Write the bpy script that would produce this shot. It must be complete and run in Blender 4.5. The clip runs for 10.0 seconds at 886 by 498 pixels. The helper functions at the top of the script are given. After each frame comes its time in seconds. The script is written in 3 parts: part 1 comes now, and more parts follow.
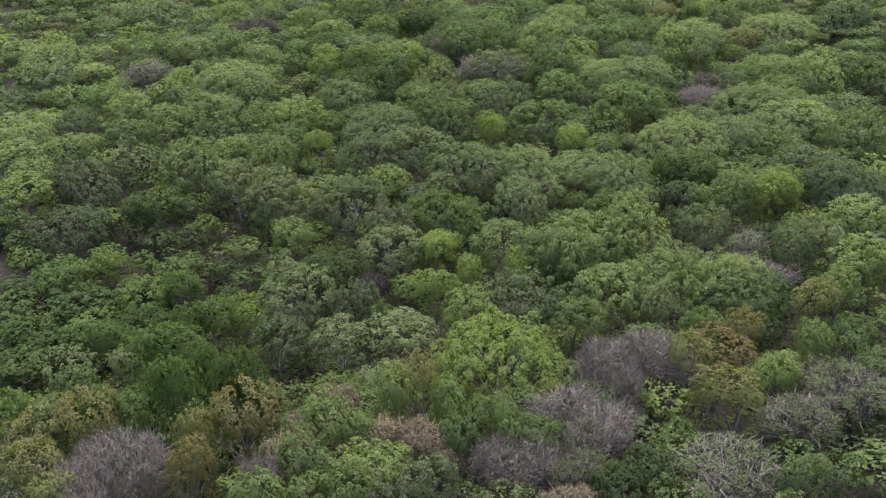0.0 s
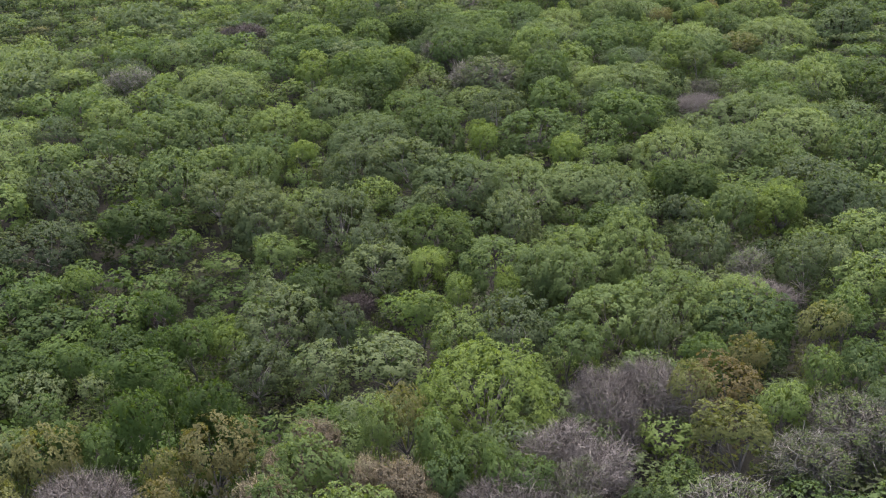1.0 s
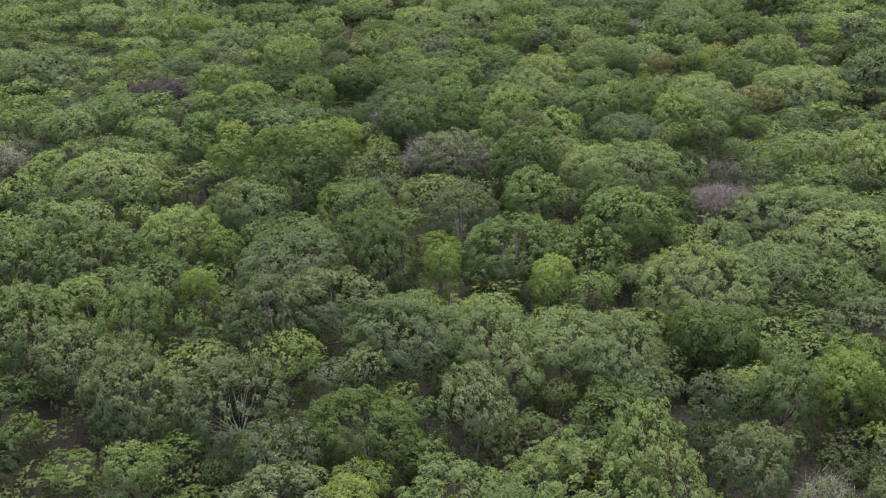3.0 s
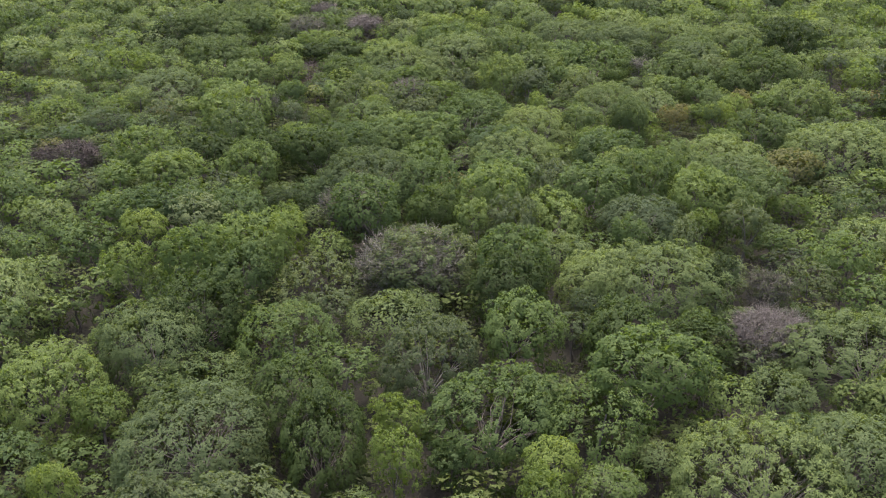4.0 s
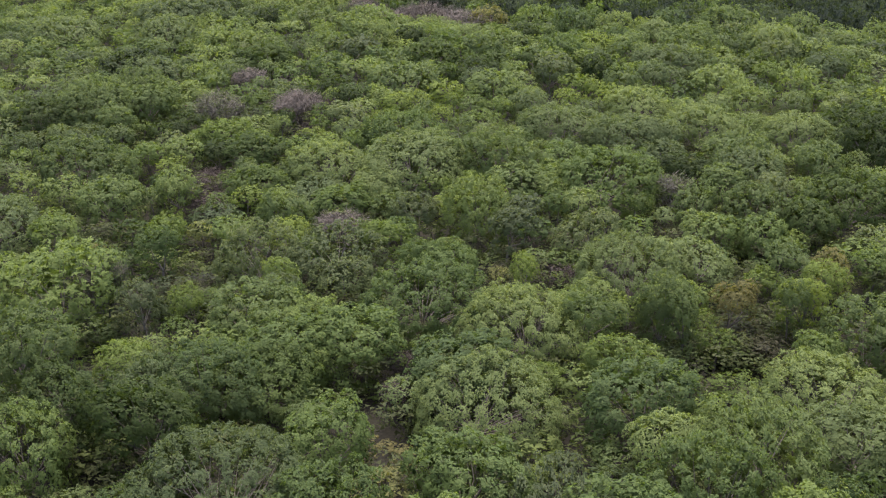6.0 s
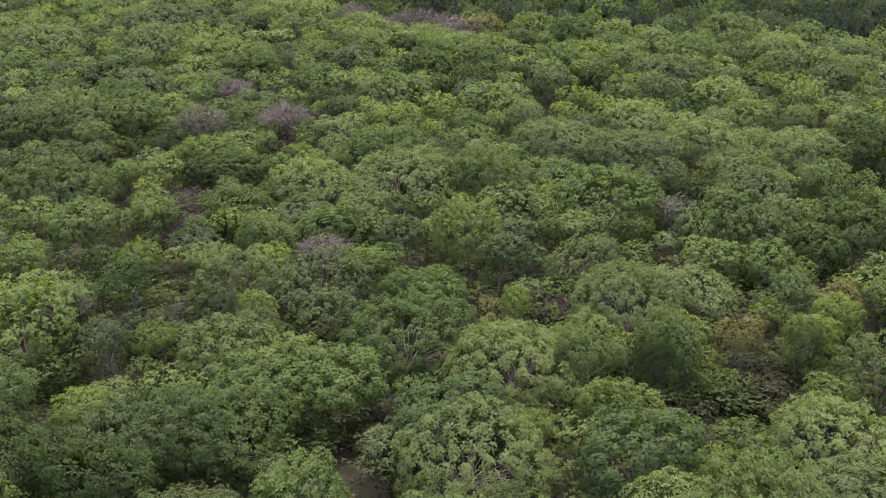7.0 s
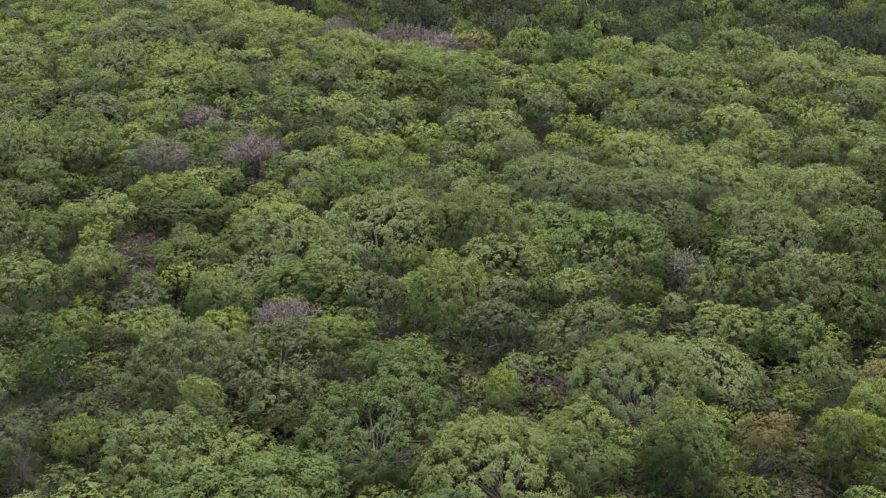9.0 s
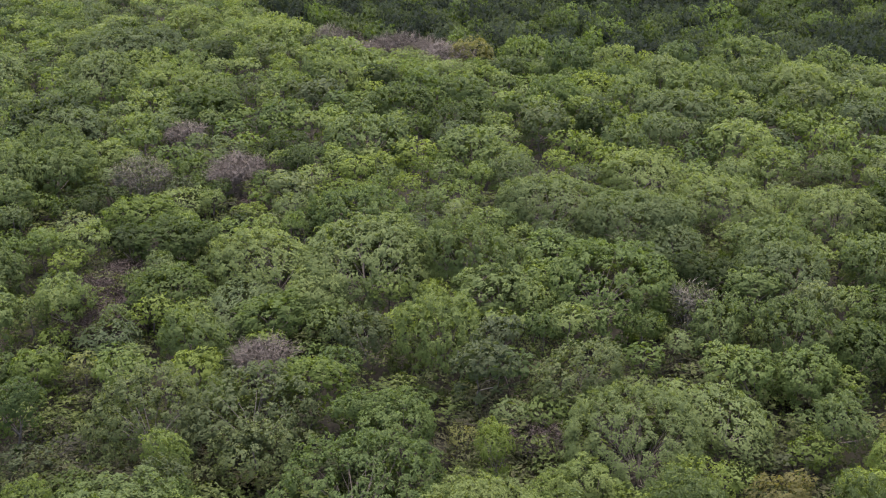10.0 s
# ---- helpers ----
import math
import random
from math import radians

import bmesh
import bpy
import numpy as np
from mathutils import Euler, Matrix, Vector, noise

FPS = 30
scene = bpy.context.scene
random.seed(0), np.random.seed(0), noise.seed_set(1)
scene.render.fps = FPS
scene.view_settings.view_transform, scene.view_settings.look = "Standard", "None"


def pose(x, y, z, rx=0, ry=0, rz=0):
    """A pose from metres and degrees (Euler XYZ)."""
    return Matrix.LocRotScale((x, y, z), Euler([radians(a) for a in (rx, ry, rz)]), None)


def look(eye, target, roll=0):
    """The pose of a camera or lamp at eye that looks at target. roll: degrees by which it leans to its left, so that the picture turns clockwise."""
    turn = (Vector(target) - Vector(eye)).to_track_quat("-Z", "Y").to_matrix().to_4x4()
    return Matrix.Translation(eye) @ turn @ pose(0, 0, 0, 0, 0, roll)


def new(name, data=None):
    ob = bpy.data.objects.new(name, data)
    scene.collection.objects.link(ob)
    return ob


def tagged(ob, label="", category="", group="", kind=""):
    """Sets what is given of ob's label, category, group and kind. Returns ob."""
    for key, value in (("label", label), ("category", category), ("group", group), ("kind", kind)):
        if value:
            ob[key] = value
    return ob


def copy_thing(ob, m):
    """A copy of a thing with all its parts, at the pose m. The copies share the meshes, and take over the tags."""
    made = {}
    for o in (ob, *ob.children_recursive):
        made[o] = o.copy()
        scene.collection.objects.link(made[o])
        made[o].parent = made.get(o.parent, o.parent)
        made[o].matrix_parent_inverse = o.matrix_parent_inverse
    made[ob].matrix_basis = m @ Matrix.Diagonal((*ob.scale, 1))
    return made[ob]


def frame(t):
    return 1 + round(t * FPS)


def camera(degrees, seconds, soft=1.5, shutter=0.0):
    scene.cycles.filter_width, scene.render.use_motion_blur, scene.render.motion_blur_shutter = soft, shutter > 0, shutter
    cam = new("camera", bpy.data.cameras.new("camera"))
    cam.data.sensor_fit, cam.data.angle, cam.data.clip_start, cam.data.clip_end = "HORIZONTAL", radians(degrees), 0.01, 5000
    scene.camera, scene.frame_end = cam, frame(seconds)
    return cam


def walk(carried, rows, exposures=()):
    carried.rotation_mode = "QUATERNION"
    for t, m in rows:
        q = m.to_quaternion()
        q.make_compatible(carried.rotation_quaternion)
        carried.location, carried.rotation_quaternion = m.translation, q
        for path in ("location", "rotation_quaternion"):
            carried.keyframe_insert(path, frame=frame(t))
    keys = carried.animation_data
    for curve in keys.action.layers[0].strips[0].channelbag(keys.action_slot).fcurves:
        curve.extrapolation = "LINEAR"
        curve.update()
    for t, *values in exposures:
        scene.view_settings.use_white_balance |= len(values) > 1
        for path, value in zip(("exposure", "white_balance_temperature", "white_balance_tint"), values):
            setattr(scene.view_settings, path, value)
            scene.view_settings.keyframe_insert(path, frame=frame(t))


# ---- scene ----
# The camera: a drone in level flight over a low dry forest.
cam = camera(45.0, 10.0, soft=1.2)
PATH = [
    (0, -0.000, -0.001, 26.140, -23.213, -0.571, 7.349),
    (0.5, -0.065, 1.346, 26.087, -23.218, -0.502, 7.145),
    (1, -0.025, 2.789, 26.036, -23.213, -0.516, 7.033),
    (1.5, -0.056, 4.330, 25.957, -23.178, -0.519, 6.882),
    (2, -0.194, 7.583, 25.952, -23.144, -0.467, 6.677),
    (2.5, -0.290, 15.275, 26.306, -23.142, -0.469, 6.388),
    (2.7, -0.332, 18.473, 26.348, -23.148, -0.468, 6.254),
    (3.8, -0.990, 37.177, 26.188, -22.951, -0.255, 5.383),
    (4, -0.989, 40.687, 26.215, -22.973, -0.205, 5.331),
    (4.5, -1.041, 49.255, 26.192, -22.939, -0.213, 5.235),
    (5, -1.034, 57.673, 26.285, -22.980, -0.265, 5.221),
    (5.5, -1.167, 66.230, 26.396, -22.910, -0.106, 5.057),
    (6, -1.007, 73.524, 26.388, -22.849, 0.029, 4.951),
    (6.2, -0.990, 74.362, 26.385, -22.853, 0.013, 4.923),
    (7.3, -0.572, 78.692, 26.675, -22.890, -0.014, 4.993),
    (7.5, -0.595, 79.643, 26.628, -22.879, -0.026, 4.957),
    (8, -0.501, 81.740, 26.642, -22.845, -0.062, 4.933),
    (8.5, -0.392, 83.770, 26.672, -22.826, -0.074, 4.935),
    (9, -0.328, 85.830, 26.697, -22.817, -0.089, 4.916),
    (9.5, -0.200, 87.955, 26.735, -22.841, -0.143, 4.955),
    (10, 0.000, 90.001, 26.877, -22.912, -0.171, 5.042),
]


def pan(x, y, z, pitch, roll, yaw):
    """A pose that looks along +y, turned left by yaw, up by pitch, leaning by roll."""
    return Matrix.Translation((x, y, z)) @ pose(0, 0, 0, 0, 0, yaw) @ pose(0, 0, 0, 90 + pitch) @ pose(0, 0, 0, 0, 0, roll)


# the camera's white balance drifts a little warmer on the way
walk(cam, [(t, pan(*row)) for t, *row in PATH], [(0, 3.00, 5990, 11), (2.5, 3.02, 5990, 13), (5, 3.03, 6320, 13), (10, 3.01, 6350, 14)])

# ---- light: a bright overcast sky ----
world = bpy.data.worlds.new("sky")
scene.world = world
world.use_nodes = True
wn = world.node_tree.nodes
sky = wn.new("ShaderNodeTexSky")
sky.sky_type, sky.sun_disc = "NISHITA", False
sky.sun_elevation, sky.sun_rotation = radians(80), radians(29)
sky.air_density, sky.dust_density = 1.0, 4.0
wn["Background"].inputs["Strength"].default_value = 0.09
world.node_tree.links.new(sky.outputs[0], wn["Background"].inputs["Color"])

sun = new("sun", bpy.data.lights.new("sun", "SUN"))
sun.data.energy, sun.data.angle, sun.data.color = 1.08, radians(45), (1.0, 0.97, 0.90)
sun.matrix_basis = look((-5, 49, 60), (0, 40, 0))


# ---- materials ----
def material(name):
    m = bpy.data.materials.new(name)
    m.use_nodes = True
    return m, m.node_tree.nodes, m.node_tree.links


def mixed(nodes, links, kind, fac, a, b):
    n = nodes.new("ShaderNodeMix")
    n.data_type, n.blend_type = "RGBA", kind
    for socket, value in ((0, fac), (6, a), (7, b)):
        if hasattr(value, "links"):
            links.new(value, n.inputs[socket])
        else:
            n.inputs[socket].default_value = value if socket == 0 else (*value, 1)
    return n.outputs[2]


def ramp(nodes, links, source, stops):
    n = nodes.new("ShaderNodeValToRGB")
    while len(n.color_ramp.elements) < len(stops):
        n.color_ramp.elements.new(0.5)
    for e, (place, colour) in zip(n.color_ramp.elements, stops):
        e.position, e.color = place, (*colour, 1)
    links.new(source, n.inputs[0])
    return n.outputs[0]


def texture(nodes, links, size, detail=3.0, coords="Object"):
    c = nodes.new("ShaderNodeTexCoord")
    n = nodes.new("ShaderNodeTexNoise")
    n.inputs["Scale"].default_value, n.inputs["Detail"].default_value = 1.0 / size, detail
    links.new(c.outputs[coords], n.inputs["Vector"])
    return n.outputs["Fac"]


def leaf_material(name, dull, mid, fresh, through_share=0.55, gloss=0.20):
    """Leaves: each tree has its own tint, each spray and each leaf differs a little."""
    dull, fresh = [0.90 * v for v in dull], [1.12 * v for v in fresh]
    m, nodes, links = material(name)
    info, geo = nodes.new("ShaderNodeObjectInfo"), nodes.new("ShaderNodeNewGeometry")
    own, both, wrap = nodes.new("ShaderNodeAttribute"), nodes.new("ShaderNodeMath"), nodes.new("ShaderNodeMath")
    own.attribute_name, wrap.operation = "tint", "FRACT"
    links.new(info.outputs["Random"], both.inputs[0])
    links.new(own.outputs["Fac"], both.inputs[1])
    links.new(both.outputs[0], wrap.inputs[0])
    tree_tint = ramp(nodes, links, wrap.outputs[0], [(0.0, dull), (0.5, mid), (1.0, fresh)])
    spray = ramp(nodes, links, texture(nodes, links, 0.9), [(0.3, (0.91, 0.92, 0.92)), (0.5, (1.0, 1.0, 1.0)), (0.72, (1.09, 1.07, 1.03))])
    leaf = ramp(nodes, links, geo.outputs["Random Per Island"], [(0.0, (0.90, 0.91, 0.93)), (0.5, (1.0, 1.0, 1.0)), (0.9, (1.04, 1.04, 1.02)), (1.0, (1.12, 1.10, 1.05))])
    colour = mixed(nodes, links, "MULTIPLY", 1.0, mixed(nodes, links, "MULTIPLY", 1.0, tree_tint, spray), leaf)
    bsdf = nodes["Principled BSDF"]
    bsdf.inputs["Roughness"].default_value = 0.7
    bsdf.inputs["Specular IOR Level"].default_value = gloss
    links.new(colour, bsdf.inputs["Base Color"])
    glow = nodes.new("ShaderNodeBsdfTranslucent")
    links.new(mixed(nodes, links, "MULTIPLY", 1.0, colour, (1.0, 1.0, 0.55)), glow.inputs["Color"])
    mix = nodes.new("ShaderNodeMixShader")
    mix.inputs[0].default_value = through_share
    links.new(bsdf.outputs[0], mix.inputs[1])
    links.new(glow.outputs[0], mix.inputs[2])
    links.new(mix.outputs[0], nodes["Material Output"].inputs["Surface"])
    return m


def bark_material(name, dark, light):
    m, nodes, links = material(name)
    info = nodes.new("ShaderNodeObjectInfo")
    base = ramp(nodes, links, texture(nodes, links, 0.35, 6.0), [(0.3, dark), (0.7, light)])
    tint = ramp(nodes, links, info.outputs["Random"], [(0.0, (0.75, 0.72, 0.7)), (1.0, (1.1, 1.08, 1.05))])
    bsdf = nodes["Principled BSDF"]
    bsdf.inputs["Roughness"].default_value = 0.85
    bsdf.inputs["Specular IOR Level"].default_value = 0.1
    links.new(mixed(nodes, links, "MULTIPLY", 1.0, base, tint), bsdf.inputs["Base Color"])
    bump = nodes.new("ShaderNodeBump")
    bump.inputs["Strength"].default_value = 0.5
    links.new(texture(nodes, links, 0.06, 4.0), bump.inputs["Height"])
    links.new(bump.outputs[0], bsdf.inputs["Normal"])
    return m


LEAVES = {
    "green": leaf_material("broad green leaves", (0.0497, 0.0720, 0.0212), (0.0660, 0.0920, 0.0231), (0.0883, 0.1140, 0.0279)),
    "light": leaf_material("pale fresh green leaves", (0.0618, 0.0830, 0.0255), (0.0762, 0.1007, 0.0289), (0.0951, 0.1193, 0.0329)),
    "fine": leaf_material("fine soft green leaves", (0.0538, 0.0710, 0.0289), (0.0782, 0.1000, 0.0337), (0.0995, 0.1230, 0.0375)),
    "grey": leaf_material("grey green leaves", (0.0495, 0.0611, 0.0268), (0.0667, 0.0821, 0.0305), (0.0857, 0.1013, 0.0389)),
    "bright": leaf_material("yellow green leaves", (0.0688, 0.0950, 0.0186), (0.0840, 0.1113, 0.0212), (0.1018, 0.1277, 0.0254)),
    "deep": leaf_material("deep vivid green leaves", (0.0345, 0.0520, 0.0106), (0.0477, 0.0710, 0.0140), (0.0629, 0.0900, 0.0179)),
    "dark": leaf_material("dark green leaves", (0.0233, 0.0340, 0.0067), (0.0335, 0.0490, 0.0096), (0.0467, 0.0650, 0.0134)),
    "evergreen": leaf_material("dark bluish green leaves", (0.0112, 0.0150, 0.0112), (0.0173, 0.0240, 0.0157), (0.0325, 0.0420, 0.0224), gloss=0.06),
    "rust": leaf_material("yellowing rusty leaves", (0.0944, 0.0720, 0.0260), (0.0924, 0.0850, 0.0270), (0.0863, 0.0960, 0.0289)),
    "dry": leaf_material("withered olive brown undergrowth", (0.0300, 0.0270, 0.0165), (0.0430, 0.0400, 0.0205), (0.0520, 0.0540, 0.0225)),
    "wither": leaf_material("withered tan leaves", (0.0960, 0.0740, 0.0480), (0.1220, 0.0980, 0.0620), (0.1260, 0.1100, 0.0660)),
    "scrub": leaf_material("olive thicket leaves", (0.0447, 0.0500, 0.0174), (0.0507, 0.0640, 0.0183), (0.0650, 0.0840, 0.0222)),
    "shrub": leaf_material("undergrowth leaves", (0.0376, 0.0430, 0.0155), (0.0579, 0.0660, 0.0193), (0.0761, 0.0940, 0.0231)),
}
BARK = bark_material("grey brown bark", (0.05, 0.042, 0.035), (0.125, 0.108, 0.09))
PALE = bark_material("pale grey twigs", (0.070, 0.063, 0.054), (0.155, 0.141, 0.119))
DEAD = bark_material("dull mauve twigs", (0.078, 0.066, 0.060), (0.142, 0.122, 0.110))
DUSK = bark_material("dark mauve brown twigs", (0.034, 0.027, 0.025), (0.070, 0.057, 0.052))
TAN = bark_material("tan twigs", (0.120, 0.094, 0.062), (0.215, 0.172, 0.116))


def litter_material():
    m, nodes, links = material("leaf litter and soil")
    # darker than real litter: the shade of the gaps is put into its colour
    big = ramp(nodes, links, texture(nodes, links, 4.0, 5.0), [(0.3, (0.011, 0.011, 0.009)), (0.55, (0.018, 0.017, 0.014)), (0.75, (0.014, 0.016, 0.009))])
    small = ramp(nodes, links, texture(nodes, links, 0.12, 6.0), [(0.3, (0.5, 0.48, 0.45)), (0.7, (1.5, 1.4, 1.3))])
    bsdf = nodes["Principled BSDF"]
    bsdf.inputs["Roughness"].default_value = 0.95
    bsdf.inputs["Specular IOR Level"].default_value = 0.03
    links.new(mixed(nodes, links, "MULTIPLY", 1.0, big, small), bsdf.inputs["Base Color"])
    bump = nodes.new("ShaderNodeBump")
    bump.inputs["Strength"].default_value = 0.8
    links.new(texture(nodes, links, 0.1, 6.0), bump.inputs["Height"])
    links.new(bump.outputs[0], bsdf.inputs["Normal"])
    return m


LITTER = litter_material()


# ---- the ground: one sheet to the horizon ----
def far_edge(x):
    """How far out the land falls to the darker stand."""
    return 200 + 0.0225 * np.minimum(x, 0) ** 2


SWELLS = ((-27, 106, 1.5, 16), (-4, 94, 0.8, 15), (-12, 131, -0.7, 14), (14, 117, -0.8, 10), (8, 189, 0.6, 25), (-23, 146, -0.9, 12))


def ground_height(x, y):
    """Gently rolling land: a low bank where the flight begins, a hollow behind it and a fall beyond the far stand."""
    z = -2.6 * np.exp(-(((x + 22) / 18) ** 2) - ((y - 47) / 18) ** 2)
    z = z + 1.4 / (1 + np.exp(np.clip((y - 42.5) / 1.8, -50, 50))) * (0.45 + 0.55 / (1 + np.exp(-(x + 12) / 3.0)))
    for a, b, rise, reach in SWELLS:
        z = z + rise * np.exp(-((x - a) ** 2 + (y - b) ** 2) / reach**2)
    z = z - 3.5 / (1 + np.exp(-np.clip((y - far_edge(x)) / 3.0, -50, 50)))
    fade = np.exp(-(np.maximum(0, np.hypot(x, y - 120) - 200) / 80) ** 2)
    return z * fade


def quad_mesh(name, verts, faces, mat, normals=None):
    """A mesh from arrays of corners and of faces with three or four corners; foliage may bring soft normals."""
    me = bpy.data.meshes.new(name)
    faces = np.asarray(faces, np.int32)
    n, k = faces.shape
    me.vertices.add(len(verts))
    me.vertices.foreach_set("co", np.asarray(verts, np.float32).ravel())
    me.loops.add(k * n)
    me.loops.foreach_set("vertex_index", faces.ravel())
    me.polygons.add(n)
    me.polygons.foreach_set("loop_start", np.arange(0, k * n, k, dtype=np.int32))
    me.materials.append(mat)
    me.update(calc_edges=True)
    me.validate()
    if normals is not None:
        soft = me.attributes.new("custom_normal", "FLOAT_VECTOR", "POINT")
        soft.data.foreach_set("vector", np.asarray(normals, np.float32).ravel())
    return me


def ground_sheet():
    line = np.r_[-2000, -1200, -700, -400, -280, np.arange(-200, 201, 4.0), 280, 400, 700, 1200, 2000]
    gx, gy = np.meshgrid(line, line + 120)
    n = len(line)
    verts = np.stack([gx, gy, ground_height(gx, gy)], -1).reshape(-1, 3)
    i = (np.arange(n - 1)[:, None] * n + np.arange(n - 1)).ravel()
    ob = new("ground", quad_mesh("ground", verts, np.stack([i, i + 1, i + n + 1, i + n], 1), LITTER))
    for p in ob.data.polygons:
        p.use_smooth = True
    return tagged(ob, "brown leaf litter and bare soil under the forest", "ground", kind="structure")


ground_sheet()


# ---- trees ----
def unit(v):
    return v / np.maximum(np.linalg.norm(v, axis=-1, keepdims=True), 1e-9)


FLAT = 0.16  # how far a leaf is shaded by its own tilt rather than by the mound it lies on


def leaf_cloud(rng, centres, outward, length, width, loose=0.4):
    """Leaves as pointed blades of three corners, lying roughly across the outward direction."""
    n = len(centres)
    normal = unit(outward + rng.normal(0, loose, (n, 3)))
    along = unit(np.cross(normal, rng.normal(0, 1, (n, 3))))
    side = np.cross(normal, along)
    size = rng.uniform(0.6, 1.35, (n, 1))
    a, b = along * length * size * 0.5, side * width * size * 0.5
    skew = along * length * size * rng.uniform(-0.25, 0.25, (n, 1))
    verts = np.stack([centres - a + b + skew, centres - a * 0.7 - b, centres + a], 1)
    face = np.cross(verts[:, 1] - verts[:, 0], verts[:, 2] - verts[:, 0])
    turned = (face * outward).sum(1) < 0
    verts[turned] = verts[turned][:, (0, 2, 1)]
    soft = unit(unit(face) * np.where(turned, -1, 1)[:, None] * FLAT + unit(outward))
    return verts.reshape(-1, 3), np.arange(3 * n).reshape(-1, 3), np.repeat(soft, 3, 0)


def tube(points, radii, sides=4):
    """A tapering branch along points, as rings of corners and faces between them."""
    points, radii = np.asarray(points, float), np.asarray(radii, float)
    way = unit(np.gradient(points, axis=0))
    ref = np.where(abs(way[:, 2:]) > 0.9, (1.0, 0, 0), (0, 0, 1.0))
    u = unit(np.cross(way, ref))
    v = np.cross(way, u)
    turn = np.arange(sides) * 2 * np.pi / sides
    ring = points[:, None] + radii[:, None, None] * (np.cos(turn)[None, :, None] * u[:, None] + np.sin(turn)[None, :, None] * v[:, None])
    k, j = np.meshgrid(np.arange(len(points) - 1), np.arange(sides), indexing="ij")
    a, b = k * sides + j, k * sides + (j + 1) % sides
    return ring.reshape(-1, 3), np.stack([a, b, b + sides, a + sides], -1).reshape(-1, 4)


def blades(rng, start, end, thick):
    """Fine twigs, one slender sliver each, from start to end."""
    n = len(start)
    side = unit(np.cross(end - start, rng.normal(0, 1, (n, 3)))) * thick * 0.5
    return np.stack([start - side, start + side, end], 1).reshape(-1, 3), np.arange(3 * n).reshape(-1, 3)


def joined(pieces):
    verts, faces, start = [], [], 0
    for v, f in pieces:
        verts.append(v)
        faces.append(f + start)
        start += len(v)
    return np.concatenate(verts), np.concatenate(faces)


def bent(rng, a, b, sag, steps=4):
    """A crooked line from a to b."""
    t = np.linspace(0, 1, steps)[:, None]
    line = np.asarray(a) * (1 - t) + np.asarray(b) * t
    line[1:-1] += rng.normal(0, sag, (steps - 2, 3))
    return line


def part(name, mesh, parent, label=""):
    ob = new(name, mesh)
    ob.parent = parent
    return tagged(ob, label)


# kind: crown depth to half width, tufts per square metre (share of the level's), their size, how far they stand up,
# leaf length (share of the level's) and width to length, leaf area to crown area, how smoothly the crown is shaded, how strongly it breaks into lobes, bark
LEAF = (0.132, 0.182, 0.285, 0.95)  # leaf length at the levels of detail
TUFT = (5.2, 4.8, 4.4, 0.8)         # tufts per square metre at the levels of detail
SPECIES = {
    "green": dict(deep=0.90, dense=1.00, tuft=0.28, tall=1.05, leaf=1.00, wide=0.62, cover=1.02, smooth=1.20, lobed=1.00, bark=BARK),
    "deep": dict(deep=0.95, dense=1.00, tuft=0.28, tall=1.05, leaf=1.00, wide=0.62, cover=1.02, smooth=1.20, lobed=1.00, bark=BARK),
    "light": dict(deep=1.00, dense=0.95, tuft=0.28, tall=1.15, leaf=0.95, wide=0.56, cover=1.02, smooth=1.25, lobed=1.00, bark=BARK),
    "fine": dict(deep=0.85, dense=1.10, tuft=0.30, tall=0.90, leaf=1.05, wide=0.40, cover=0.98, smooth=1.85, lobed=0.50, bark=BARK),
    "grey": dict(deep=0.95, dense=0.90, tuft=0.27, tall=1.10, leaf=0.92, wide=0.65, cover=0.83, smooth=1.05, lobed=0.90, bark=PALE),
    "bright": dict(deep=0.95, dense=1.00, tuft=0.28, tall=1.2, leaf=0.95, wide=0.56, cover=1.02, smooth=1.25, lobed=0.70, bark=BARK),
    "dark": dict(deep=0.95, dense=1.00, tuft=0.32, tall=1.00, leaf=1.00, wide=0.62, cover=1.19, smooth=1.20, lobed=0.90, bark=BARK),
    "evergreen": dict(deep=1.00, dense=0.80, tuft=0.42, tall=0.95, leaf=1.15, wide=0.65, cover=0.98, smooth=1.45, lobed=1.15, bark=BARK),
    "rust": dict(deep=0.95, dense=0.95, tuft=0.28, tall=1.00, leaf=0.90, wide=0.62, cover=0.78, smooth=1.15, lobed=0.90, bark=BARK),
    "shrub": dict(deep=1.20, dense=0.90, tuft=0.34, tall=1.10, leaf=0.74, wide=0.62, cover=0.41, smooth=1.15, lobed=0.80, bark=BARK),
    "scrub": dict(deep=1.20, dense=0.90, tuft=0.34, tall=1.20, leaf=0.74, wide=0.53, cover=0.43, smooth=1.25, lobed=0.80, bark=BARK),
    "dry": dict(deep=1.20, dense=0.90, tuft=0.36, tall=1.10, leaf=0.85, wide=0.34, cover=0.38, smooth=0.95, lobed=0.80, bark=BARK),
    "wither": dict(deep=0.80, dense=0.90, tuft=0.36, tall=1.10, leaf=0.85, wide=0.5, cover=0.38, smooth=0.95, lobed=0.80, bark=BARK),
    "bare": dict(deep=0.66, dense=0.85, tuft=0.40, tall=1.0, lobed=0.80),
}
BARE = {"pale": PALE, "dead": DEAD, "dusk": DUSK, "tan": TAN}
SIZES = (1.4, 2.1, 3.1, 4.1)  # half crown widths that trees are built in
TALL = 4.0               # height of a tree as built


